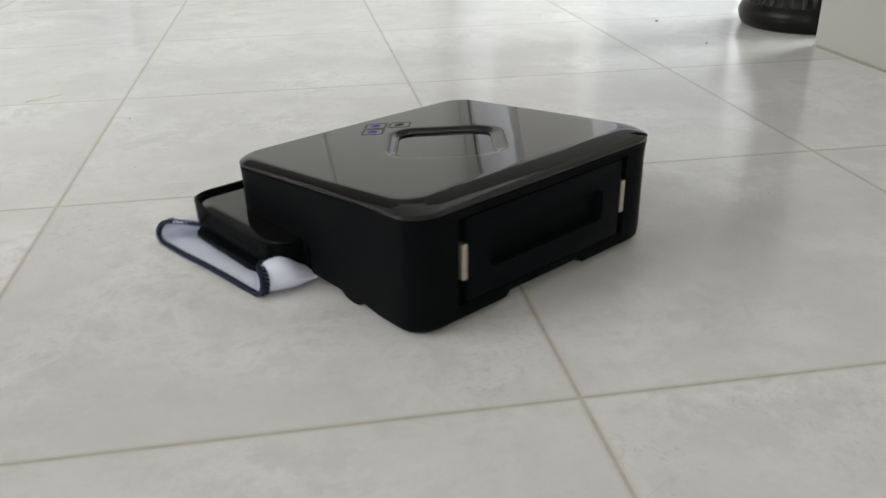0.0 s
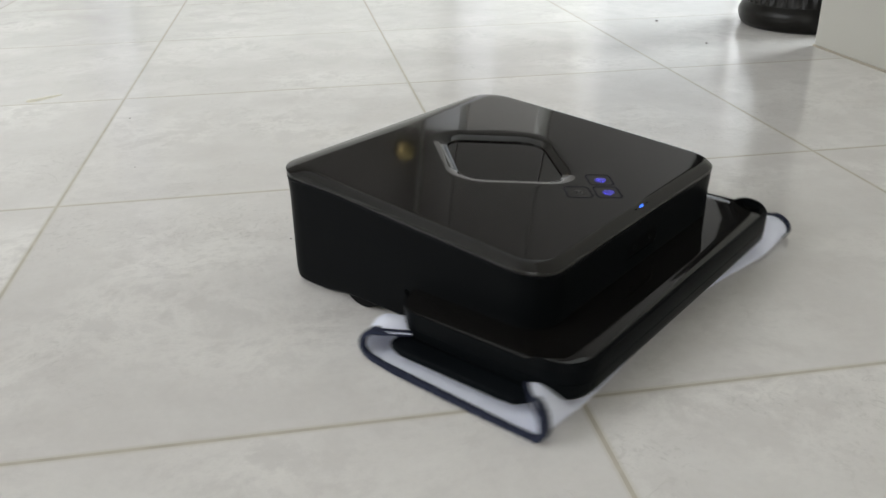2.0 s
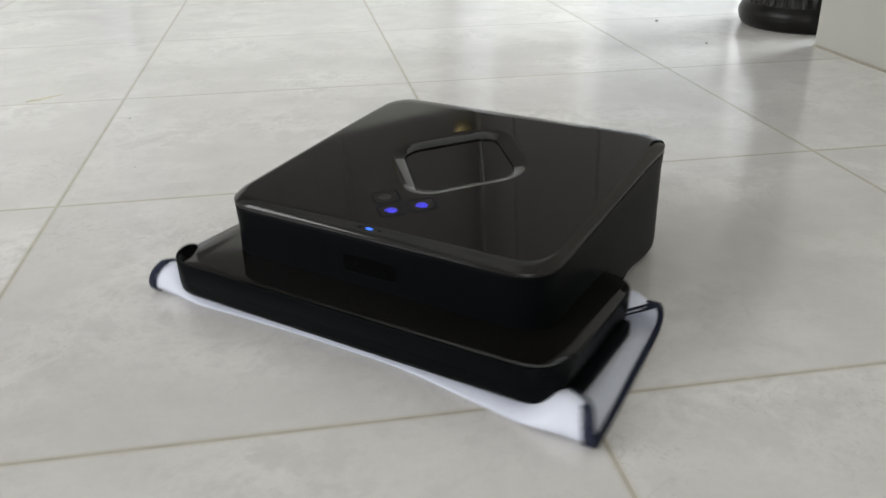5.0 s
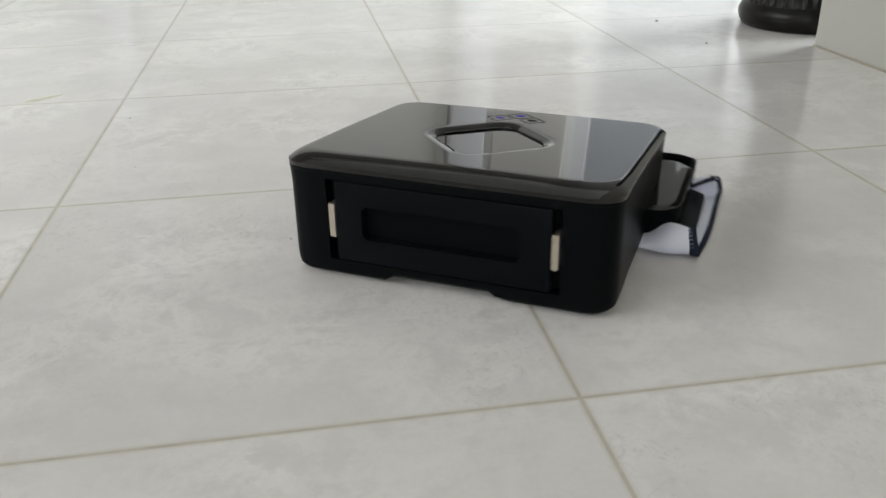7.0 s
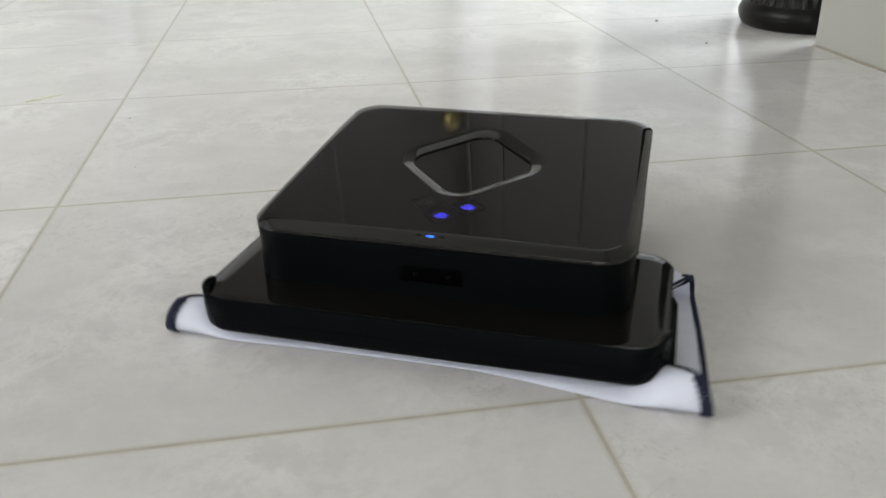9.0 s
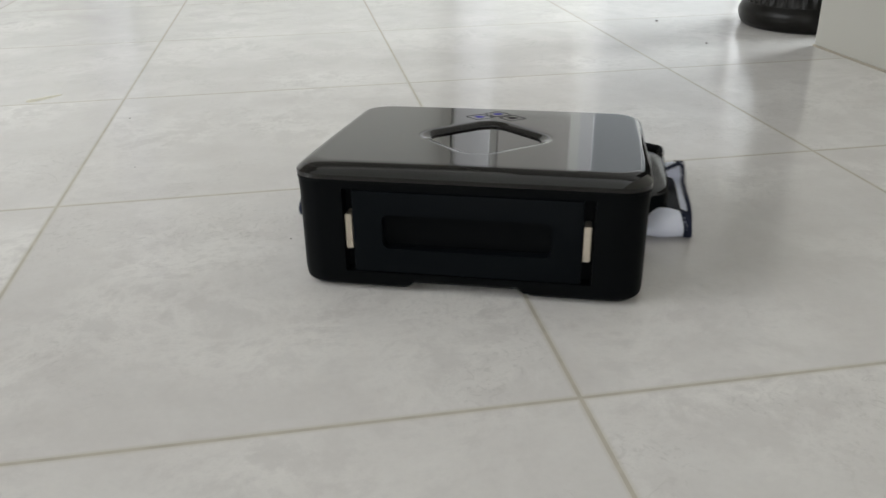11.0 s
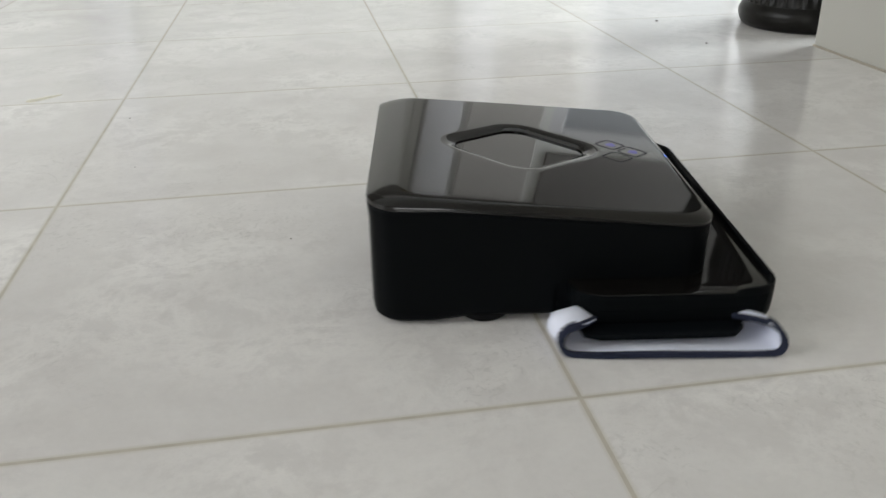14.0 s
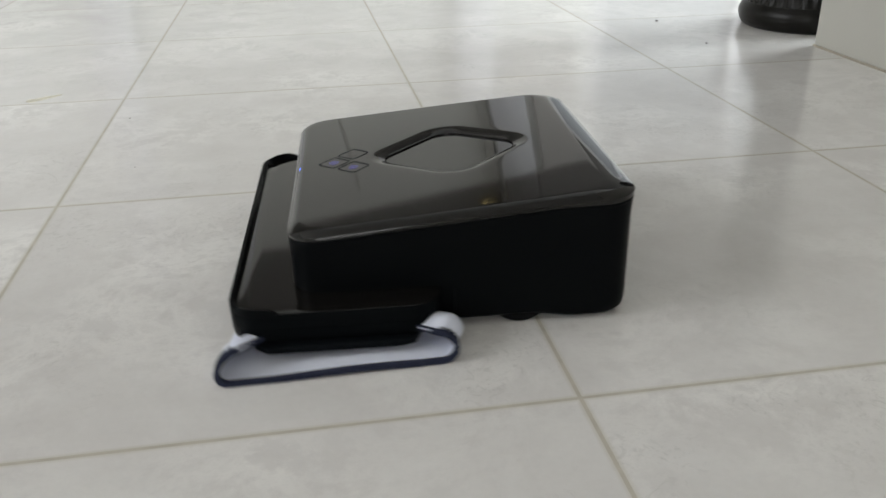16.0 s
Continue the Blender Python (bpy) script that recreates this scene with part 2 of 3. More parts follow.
FAR_HOLES = [(0.74, 1.75, 0.12, 0.68), (-0.575, 0.335, -0.1, 2.05)]
opening_wall_x("wall_north", Y1, Y1 + T, X0 - T, X1 + T, FAR_HOLES)
# west, south and east openings are unseen, cut to hold the added lamps
opening_wall_y("wall_west", X0 - T, X0, Y0, Y1, [(-1.0, 0.6, 0.62, 2.08)])
opening_wall_x("wall_south", Y0 - T, Y0, X0 - T, X1 + T, [(-2.5, -0.4, 0.4, 2.2)])
opening_wall_y("wall_east", X1, X1 + T, Y0, Y1, [(0.85, 2.05, 0.20, 2.15)])
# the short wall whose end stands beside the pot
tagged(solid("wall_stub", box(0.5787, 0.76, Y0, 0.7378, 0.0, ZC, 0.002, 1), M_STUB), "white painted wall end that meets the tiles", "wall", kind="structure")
tagged(solid("trim", box(0.5760, 0.5785, Y0 + 0.01, 0.736, 0.0, 0.0024), M_CAULK), "thin beige caulk line along the foot of the wall", "caulk", kind="structure")
tagged(solid("ceiling", box(X0 - T, X1 + T, Y0 - T, Y1 + T, ZC, ZC + 0.1), M_CEIL), "plain dim grey-beige ceiling", "ceiling", kind="structure")


def window(name, xa, xb, za, zb, bars):
    root = tagged(new(name), "white-framed window with bright daylight behind it", "window", kind="structure")
    w = 0.055
    y0, y1 = Y1 + 0.02, Y1 + 0.08
    for k, b in enumerate(((xa, xa + w, za, zb), (xb - w, xb, za, zb), (xa + w, xb - w, za, za + w), (xa + w, xb - w, zb - w, zb))):
        part("window_frame", box(b[0], b[1], y0, y1, b[2], b[3], 0.004, 1), M_FRAME, root)
    xs = [xa + w + (xb - xa - 2 * w) * k / bars for k in range(bars + 1)]
    for k in range(bars):
        part("pane", box(xs[k] + 0.001, xs[k + 1] - 0.001, y0 + 0.025, y0 + 0.031, za + w, zb - w), M_GLASS, root, "milky bright window pane")
        if k:
            part("mullion", box(xs[k] - 0.02, xs[k] + 0.02, y0 + 0.006, y0 + 0.022, za + w, zb - w, 0.003, 1), M_FRAME, root)
    return root


window("window_1", *FAR_HOLES[0], 2)
# added fill: brightens the far floor and the door
fill_lamp("fill_east", look((X1 - 0.02, 1.45, 1.15), (0, 1.45, 1.15)), 1.15, 1.9, 100, (0.915, 0.972, 0.985))

# added fills: the left floor, then faces turned towards the camera
fill_lamp("fill_west", look((X0 + 0.02, -0.2, 1.35), (0, -0.2, 1.35)), 1.55, 1.4, 38, (0.98, 0.98, 0.96))
fill_lamp("fill_south", look((-1.45, Y0 + 0.02, 1.3), (-1.45, 0, 1.3)), 2.0, 1.7, 44, (1.0, 0.98, 0.945))


def build_door():
    """A closed cream door in a white casing, with a brass knob. Its upper parts are darkened to dim the lid's
    reflections.
    """
    root = tagged(new("door_1"), "closed cream door with a brass knob, upper half darkened for reflections", "door", kind="structure")
    x0, x1, z1 = -0.57, 0.33, 2.04
    leaf = part("leaf", box(x0, x1, Y1 + 0.015, Y1 + 0.055, 0.006, z1, 0.002, 1), M_DOOR, root)
    # the upper pair is painted darker so the lid reflects less there
    for za, zb in ((0.20, 0.86), (0.955, 1.98)):
        for xa, xb in ((x0 + 0.03, -0.125), (-0.115, x1 - 0.03)):
            if za > 0.9:
                xa, xb = max(xa - 0.026, x0 + 0.004), min(xb + 0.026, x1 - 0.004)
                xa, xb = (xa, -0.121) if xa < -0.3 else (-0.119, xb)
            part("panel", box(xa, xb, Y1 + 0.010, Y1 + 0.0145, za, zb, 0.002, 1), M_DOOR if za < 0.9 else M_UPPER_DIM, leaf, "" if za < 0.9 else "upper door panel darkened to dim the lid reflection")
    for xa, xb, za, zb in ((x0 - 0.115, x0 - 0.006, 0.0, z1 + 0.11), (x1 + 0.006, x1 + 0.115, 0.0, z1 + 0.11), (x0 - 0.006, x1 + 0.006, z1 + 0.006, z1 + 0.11)):
        # the casing above this height has the same painted-in darkness
        low = min(zb, 0.945)
        if za < 0.945:
            part("casing", box(xa, xb, Y1 - 0.018, Y1 - 0.001, za, low, 0.004, 2), M_FRAME, root)
        part("casing", box(xa, xb, Y1 - 0.018, Y1 - 0.001, max(za, low + 0.001), zb, 0.004, 2), M_CASING, root, "upper door casing darkened to dim the lid reflection")
    knob = []
    for r, d in ((0.020, 0.0), (0.020, 0.005), (0.012, 0.008), (0.012, 0.016), (0.024, 0.022), (0.033, 0.034), (0.034, 0.045), (0.027, 0.058), (0.009, 0.064)):
        knob.append([(0.272 + r * math.cos(2 * math.pi * k / 24), Y1 + 0.0145 - d, 1.035 + r * math.sin(2 * math.pi * k / 24)) for k in range(24)])
    part("knob", loft(knob), M_BRASS, root, "round polished brass knob")


build_door()
# unseen dark panels added high on the wall to darken the lid's reflections
for k, (xa, xb, za) in enumerate(((X0 + 0.01, -0.688, 0.95), (0.448, 0.745, 0.95), (0.748, X1 - 0.01, 0.71))):
    tagged(solid("wall_panel_%d" % (k + 1), box(xa, xb, Y1 - 0.014, Y1 - 0.001, za, ZC - 0.002, 0.003, 1), M_UPPER_DIM), "unseen dark upper panel, added to darken reflections in the lid", "wall panel", kind="structure")

# unseen panel added to take brightness out of the lid's reflection
tagged(solid("wall_panel_4", box(0.470, 0.705, Y1 - 0.014, Y1 - 0.001, 0.28, 0.945, 0.003, 1), M_REFLECT_GREY), "unseen grey panel between door and window, added to even the lid reflection", "wall panel", kind="structure")


# ---------------------------------------------------------------- tiled floor


def tile_mesh():
    h = (PITCH - JOINT) / 2
    rings = []
    for inset, z in ((0, -0.008), (0, -0.00003), (0.0006, 0.0)):
        q = h - inset
        rings.append([(-q, -q, z), (q, -q, z), (q, q, z), (-q, q, z)])
    bm = loft(rings, cap0=False)
    me = bpy.data.meshes.new("tile")
    bm.to_mesh(me)
    bm.free()
    me.materials.append(M_TILE)
    return me


floor = tagged(solid("floor", box(X0 - T, X1 + T, Y0 - T, Y1 + T, -0.06, -0.00009), M_GROUT), "floor of square pale grey stoneware tiles with sandy joints", "floor", kind="structure")


# ---------------------------------------------------------------- mop robot, in its own space: the wheel axle over the origin, front towards -y
TILT = 0.0898
HX, YF, YB, RC = 0.1094, -0.1268, 0.0735, 0.019
YC, HY = (YF + YB) / 2, (YB - YF) / 2


def ztop(y):
    return 0.0768 + TILT * y


def rear(y):
    """The cover's edge is rounder and reaches lower towards the back."""
    u = max(0.0, min(1.0, (y - 0.020) / 0.045))
    return 1 + 0.4 * u * u * (3 - 2 * u)


def sd_body(x, y):
    return sd_rect(x, y, 0, YC, HX, HY, RC)


robot = tagged(new("mop_robot"), "square black floor-mopping robot with a white cloth, turning on tiles", "mopping robot")
CY = -0.0240       # centre of the round-cornered recess in the cover

# body shell
outer = {lv: polar(sd_body, lv, 0, YC) for lv in (-0.012, -0.004, -0.0022, -0.0016, -0.0008, 0.0)}


def zfoot(y):
    u = max(0.0, min(1.0, (y - 0.050) / 0.022))
    return 0.0062 + 0.0046 * u * u * (3 - 2 * u)


def foot_ring(lv, up):
    return [(x, y, 0.0017 + (zfoot(y) - 0.0062) * (1.0 if abs(x) < 0.036 else 0.12) + 0.0030 * (1 - ease((y - 0.012) / 0.028)) + up) for x, y in outer[lv]]


def roof_ring(lv, drop):
    return [(x, y, ztop(y) - drop) for x, y in outer[lv]]


shell = part("body_shell", loft([foot_ring(-0.012, 0.0), foot_ring(-0.004, 0.0004), foot_ring(-0.0016, 0.0028), foot_ring(-0.0008, 0.009), roof_ring(-0.0008, 0.0200), roof_ring(0.0, 0.0075), roof_ring(-0.0008, 0.0064), roof_ring(-0.0022, 0.0062)]), M_SATIN, robot, "satin black plastic housing")
carve(shell, box(-0.0768, 0.0768, 0.0640, 0.09, 0.0138, 0.0696, 0.0))
for s in (-1, 1):
    carve(shell, box(min(s * 0.1072, s * 0.12), max(s * 0.1072, s * 0.12), -0.0365, -0.0335, 0.008, 0.0265))
carve(shell, rounded_block(-0.0173, 0.0187, 0.0372, 0.0472, -0.16, -0.1240, 0.0015))
shell.data.materials.clear()
shell.data.materials.append(M_SATIN)

door = part("service_door", box(-0.0706, 0.0706, 0.0642, 0.0734, 0.0147, 0.0688, 0.0009, 2), M_HATCH, shell, "flat rear hatch with a finger recess")
carve(door, rounded_block(-0.0522, 0.0522, 0.0310, 0.0538, 0.0662, 0.09, 0.0045))
# added plate in a darker plastic, standing in for shade inside the recess
part("recess_shade", rounded_block(-0.0518, 0.0518, 0.0314, 0.0534, 0.0650, 0.0668, 0.0043), M_SATIN, door, "back of the finger recess, with shade put into its colour")
for s in (-1, 1):
    part("charging_contact", rounded_block(min(s * 0.0711, s * 0.0752), max(s * 0.0711, s * 0.0752), 0.0303, 0.0531, 0.0641, 0.0736, 0.0008), M_NICKEL, shell, "brushed nickel charging contact")
part("sensor_window", rounded_block(-0.0171, 0.0185, 0.0374, 0.0470, -0.1258, -0.1241, 0.0014), M_DARK, shell, "dark sensor window")
for x in (-0.0085, 0.0105):
    bm = bmesh.new()
    bmesh.ops.create_uvsphere(bm, u_segments=12, v_segments=8, radius=0.0012, matrix=Matrix.Translation((x, -0.1256, 0.0424)))
    part("sensor_eye", bm, M_SATIN, shell)

# bead added over the lid's seam to carry its thin highlight line
seam = []
for x, y in outer[-0.0008]:
    gx, gy = sd_body(x + 1e-4, y) - sd_body(x - 1e-4, y), sd_body(x, y + 1e-4) - sd_body(x, y - 1e-4)
    ln = math.hypot(gx, gy) or 1
    seam.append([(x + gx / ln * (0.0004 + 0.0007 * math.cos(q)), y + gy / ln * (0.0004 + 0.0007 * math.cos(q)), ztop(y) - 0.0066 * rear(y) + 0.0006 * math.sin(q)) for q in [2 * math.pi * k / 8 for k in range(8)]])
part("seam_highlight", loft(seam + [seam[0]], False, False), M_SATIN, shell, "thin black bead added at the lid seam for its highlight line")

# glossy cover: rounded edge, crowned sloping roof, dished window
CROWN = 0.0006


def zlid(x, y):
    """The roof bulges a little across its width."""
    return ztop(y) + CROWN * max(0.0, 1 - (x / HX) ** 2)


def sd_dish(x, y):
    return sd_diamond(x, y, 0, CY, 0.0312, 0.0130, 1.12)


def lid_ring(u, drop, grow=0.0, n=240):
    """A ring of the cover: u from the outer edge (0) to the roof (1)."""
    hx, y0, y1 = HX + grow - 0.0070 * u, YF - grow + 0.0068 * u, YB + grow - 0.0190 * u
    r = RC - 0.003 * min(1.0, u)

    def sd(x, y):
        return sd_rect(x, y, 0, (y0 + y1) / 2, hx, (y1 - y0) / 2, r)
    rise = ease(u)
    out = []
    for x, y in polar(sd, 0.0, 0, CY, n):
        x *= 1 - 0.022 * u * ease((y + 0.03) / 0.09)       # the side edges grow rounder towards the back
        out.append((x, y, ztop(y) * (1 - rise) + zlid(x, y) * rise - drop * rear(y)))
    return out


EDGE, DROP = 0.0068, 0.0036
rings = [lid_ring(0, 0.0063, -0.0030), lid_ring(0, 0.0060, -0.0006), lid_ring(0, 0.0056, 0.0001)]
for k in range(0, 19):
    a = radians(90 * k / 18)
    u = 1 - math.cos(a)
    rings.append(lid_ring(u, DROP * (1 - u) ** 2.2, 0.0002))
rim_in = [(x, y) for x, y, z in lid_ring(1.04, 0.0, 0.0002)]
brim = polar(sd_dish, 0.0090, 0, CY, 240)
for k in range(0, 13):
    u = k / 12
    rings.append([(x0 + (x1 - x0) * u, y0 + (y1 - y0) * u, zlid(x0 + (x1 - x0) * u, y0 + (y1 - y0) * u)) for (x0, y0), (x1, y1) in zip(rim_in, brim)])
DEEP, WALL = 0.0024, 0.0011


def zpane(y):
    """The flat floor of the dish."""
    return ztop(y) + CROWN * 0.995 - DEEP


for k in range(1, 17):
    u = k / 16
    e = u ** 1.7
    rings.append([(x, y, zlid(x, y) * (1 - e) + zpane(y) * e) for x, y in polar(sd_dish, 0.0090 * (1 - u), 0, CY, 240)])
rings.append([(x, y, zpane(y) - 0.0002) for x, y in polar(sd_dish, -0.0003, 0, CY, 240)])
rings.append([(x, y, zpane(y) - WALL - 0.0004) for x, y in polar(sd_dish, -0.0003, 0, CY, 240)])
cover = part("top_cover", loft(rings, cap0=False, cap1=True), M_GLOSS, robot, "piano-black sloping lid with a dished window", deg=50)
part("window_panel", loft([[(x, y, zpane(y) - WALL - d) for x, y in polar(sd_dish, lv, 0, CY, 240)] for lv, d in ((-0.0006, 0.0003), (-0.0007, 0.0), (-0.0060, 0.0))], cap0=False), M_WINDOW, cover, "glossy black diamond window")

# three diamond buttons with dark outlines, two of them lit, and a status light


def decal(sd, lv0, lv1, cx, cy, lift, n=48):
    """A thin raised outline on the roof between two levels of a distance field."""
    rows = []
    for lv, up in ((lv0, lift - 0.0003), (lv0, lift), (lv1, lift), (lv1, lift - 0.0003)):
        rows.append([(x, y, zlid(x, y) + up) for x, y in polar(sd, lv, cx, cy, n)])
    return loft(rows, False, False)


def symbol(bx, by):
    """A drop-shaped symbol of added fine ridges that aim its glow: their steep fronts glow towards the robot's front,
    their backs are dim.
    """
    bm = bmesh.new()
    step, h = 0.0008, 0.00016
    for k in range(-4, 5):
        y0 = by + k * step
        half = 0.0031 * math.sqrt(max(0.0, 1 - ((y0 + step / 2 - by) / 0.0034) ** 2)) * (1.15 - 0.22 * k / 4)
        if half < 0.0004:
            continue
        rows = []
        for x in (bx - half, bx + half):
            z0, z1 = zlid(x, y0), zlid(x, y0 + step)
            rows.append([bm.verts.new(p) for p in ((x, y0, z0 - 0.0001), (x, y0, z0 + h), (x, y0 + step * 0.98, z1 - 0.0001))])
        a, b = rows
        bm.faces.new((a[0], b[0], b[1], a[1]))
        bm.faces.new((a[1], b[1], b[2], a[2])).material_index = 1
        bm.faces.new((a[2], b[2], b[0], a[0])).material_index = 1
        bm.faces.new(a).material_index = 1
        bm.faces.new(b[::-1]).material_index = 1
    return bm


for bx, by, lit in ((-0.0127, -0.0882, False), (0.0, -0.1009, True), (0.0127, -0.0882, True)):
    def sd_b(x, y, bx=bx, by=by):
        return sd_diamond(x, y, bx, by, 0.0080, 0.0028)
    button = part("button", decal(sd_b, 0.0, -0.0010, bx, by, 0.00012), M_LINE, cover, "diamond-shaped touch button outlined in black")
    lens = part("indicator", symbol(bx, by), M_BLUE if lit else M_DIM, button, "glowing blue symbol" if lit else "unlit symbol")
    lens.data.materials.append(M_LILAC if lit else M_GLOSS)


def rim_z(y):
    """Height of the rounded front edge of the cover."""
    c = max(0.0, min(1.0, 1 - (y - YF) / EDGE))
    return ztop(y) + CROWN * ease(1 - c) - DROP * c ** 2.2


for x, on in ((-0.0066, False), (0.0, True), (0.0066, False)):
    w, h = (0.0019, 0.00055) if on else (0.0009, 0.0004)
    ring = [(x + sx * w, -0.1236 + sy * h, rim_z(-0.1236 + sy * h) + 0.0002) for sx, sy in ((-1, -1), (1, -1), (1, 1), (-1, 1))]
    part("status_light", loft([[(a, b, c - 0.0005) for a, b, c in ring], ring]), M_LED if on else M_DARK, cover, "lit blue status light" if on else "unlit status light")

# pad tray in front and beside the housing
TX, TYF, TYB, TR = 0.1308, -0.1608, -0.0415, 0.020
TCY, TH = (TYF + TYB) / 2, (TYB - TYF) / 2


def sd_tray(x, y):
    return sd_rect(x, y, 0, TCY, TX, TH, TR)


def tray_ring(lv, z):
    """The raised rim runs along the front and fades out behind the corners."""
    out = []
    for x, y in polar(sd_tray, lv, 0, TCY, 360):
        fade = ease((y - TYF - 0.014) / 0.012)
        out.append((x, y, z if z < 0.0291 else z + (0.0291 - z) * fade))
    return out


part("pad_tray", loft([tray_ring(-0.009, 0.0090), tray_ring(-0.0030, 0.0094), tray_ring(-0.0008, 0.0118), tray_ring(-0.0002, 0.0150), tray_ring(0.0, 0.0195), tray_ring(-0.0003, 0.0198), tray_ring(-0.0003, 0.0201), tray_ring(0.0001, 0.0203), tray_ring(0.0003, 0.0306), tray_ring(-0.0001, 0.0313), tray_ring(-0.0010, 0.0315), tray_ring(-0.0022, 0.0312), tray_ring(-0.0030, 0.0300), tray_ring(-0.0034, 0.0284), tray_ring(-0.0060, 0.0282), tray_ring(-0.0100, 0.0282)]), M_TRAY, robot, "glossy black pad holder tray")


def plate_ring(lv, z):
    """The top plate reaches the tray's edge at the sides and stays behind the rim in front."""
    out = []
    for (x0, y0), (x1, y1) in zip(polar(sd_tray, lv - 0.0028, 0, TCY, 360), polar(sd_tray, lv, 0, TCY, 360)):
        fade = ease((y0 - TYF - 0.014) / 0.012)
        out.append((x0 + (x1 - x0) * fade, y0 + (y1 - y0) * fade, z + 0.0006 * fade))
    return out


part("tray_floor", loft([plate_ring(-0.0006, 0.0280), plate_ring(-0.0006, 0.0285), plate_ring(-0.0010, 0.0287), plate_ring(-0.0100, 0.0287)]), M_GLOSS, robot, "glossy black top plate of the tray")
part("pad_carrier", loft([tray_ring(-0.014, 0.0046), tray_ring(-0.0100, 0.0052), tray_ring(-0.0080, 0.0080), tray_ring(-0.0080, 0.0088)]), M_TRAY, robot, "black clamping plate under the tray")
part("pad_strip", loft([[(x, y, z) for x, y in polar(lambda x, y: sd_rect(x, y + 0.036 * x, -0.003, -0.0965, 0.1385, 0.0475, 0.012) - lv, 0.0, 0, -0.094, 96)] for lv, z in ((-0.002, 0.0062), (0.0, 0.0072), (0.0, 0.0102), (-0.001, 0.0110))]), M_HATCH, robot, "black hook strip that grips the cloth")
for s in (-1, 1):
    # upturned lip round the front corner, running out along the side
    bm = bmesh.new()
    prev = None
    cx, cy = s * (TX - TR), TYF + TR
    way = [(math.cos(a), math.sin(a), 0.0) for a in [radians(-52 + 52 * k / 10) for k in range(11)]] + [(1.0, 0.0, 0.0011 * k) for k in range(1, 8)]
    for k, (c, d, run) in enumerate(way):
        h = 0.0298 + 0.0030 * math.sin(math.pi * min(1.0, 0.05 + 0.95 * k / (len(way) - 1))) ** 0.6
        row = []
        for r, z in ((TR + 0.0003, 0.0275), (TR + 0.0004, h - 0.0003), (TR - 0.0001, h), (TR - 0.0012, h - 0.0002), (TR - 0.0015, 0.0284)):
            row.append(bm.verts.new((cx + s * r * c, cy + r * d + run, z)))
        if prev:
            for i in range(4):
                bm.faces.new((prev[i], prev[i + 1], row[i + 1], row[i]))
        else:
            bm.faces.new(row)
        prev = row
    bm.faces.new(prev)
    part("corner_lip", bm, M_SATIN, robot)

# cloth wrapped round the carrier, with bound ends; it drags a little to one side
CXA, CXB = -0.1515, 0.1535


def bez(p0, p1, p2, p3, n):
    out = []
    for k in range(n + 1):
        u = k / n
        w = ((1 - u) ** 3, 3 * u * (1 - u) ** 2, 3 * u * u * (1 - u), u ** 3)
        out.append((sum(a * b[0] for a, b in zip(w, (p0, p1, p2, p3))), sum(a * b[1] for a, b in zip(w, (p0, p1, p2, p3)))))
    return out


def cloth_profile(x):
    """The cloth's section at x as points (y, z), from the front flap under the sole to the rear flap."""
    side = 1 if x > 0 else 0
    e = ease((abs(x) - 0.110) / 0.035)          # how far the folds puff up towards the ends
    g = ease((abs(x) - 0.126) / 0.022)          # beyond the carrier
    yf = -0.1522 - (0.0132 if side else 0.0036) * ease((abs(x) - 0.02) / 0.12)
    hf = 0.0060 + (0.0125 if side else 0.0140) * e                    # height of the front fold
    hb = 0.0085 + 0.0145 * e - 0.0055 * ease((abs(x) - 0.134) / 0.018)                    # height of the rear fold
    yb = -0.0420 + (0.0050 if side else 0.0085) * e
    yb += 0.0085 * ease((abs(x) - 0.085) / 0.025) * (1 - ease((abs(x) - 0.126) / 0.024))
    jf, jb = min(hf, 0.0112), min(hb, 0.0114)
    z0 = 0.0012
    wave = 0.0010 * g
    pts = bez((yf + 0.036, jf), (yf + 0.024, jf), (yf + 0.020, hf + 0.0010), (yf + 0.0085, hf - 0.0005), 7)
    pts += bez(pts[-1], (yf - 0.002, hf - 0.0035), (yf - 0.0035, z0), (yf + 0.0065, z0), 10)[1:]
    for k in range(1, 9):
        u = k / 9
        pts.append((yf + 0.0065 + (yb - 0.0075 - yf - 0.0065) * u, z0 + wave * (1 - math.cos(2 * math.pi * u)) * 0.5 + 0.0004 * math.sin(7 * u + 20 * x)))
    pts += bez((yb - 0.0075, z0), (yb + 0.004, z0), (yb + 0.004, hb), (yb - 0.0095, hb), 10)
    pts += bez(pts[-1], (yb - 0.020, hb), (yb - 0.024, jb), (yb - 0.037, jb), 7)[1:]
    return pts


def draw_in(i, n, y, side):
    """How far the cloth's end is drawn in along the section: the flaps tuck under the tray, the rear is narrower."""
    q = max(0.0, (7 - i) / 7, (i - (n - 8)) / 7)
    top = max(0.0, (13 - i) / 13, (i - (n - 14)) / 13) ** 1.5
    top += 0.12 * max(0.0, 1 - abs(i - 19) / 5) if side < 0 else 0.0
    bow = (0.020 if side < 0 else 0.004) * max(0.0, 1 - ((y + 0.098) / 0.060) ** 2)
    return (1 + bow) * (1 - 0.16 * q ** 1.2 - 0.10 * top) * (1 + (-0.035 if side < 0 else -0.060) * max(0.0, min(1.0, (y + 0.160) / 0.125)))


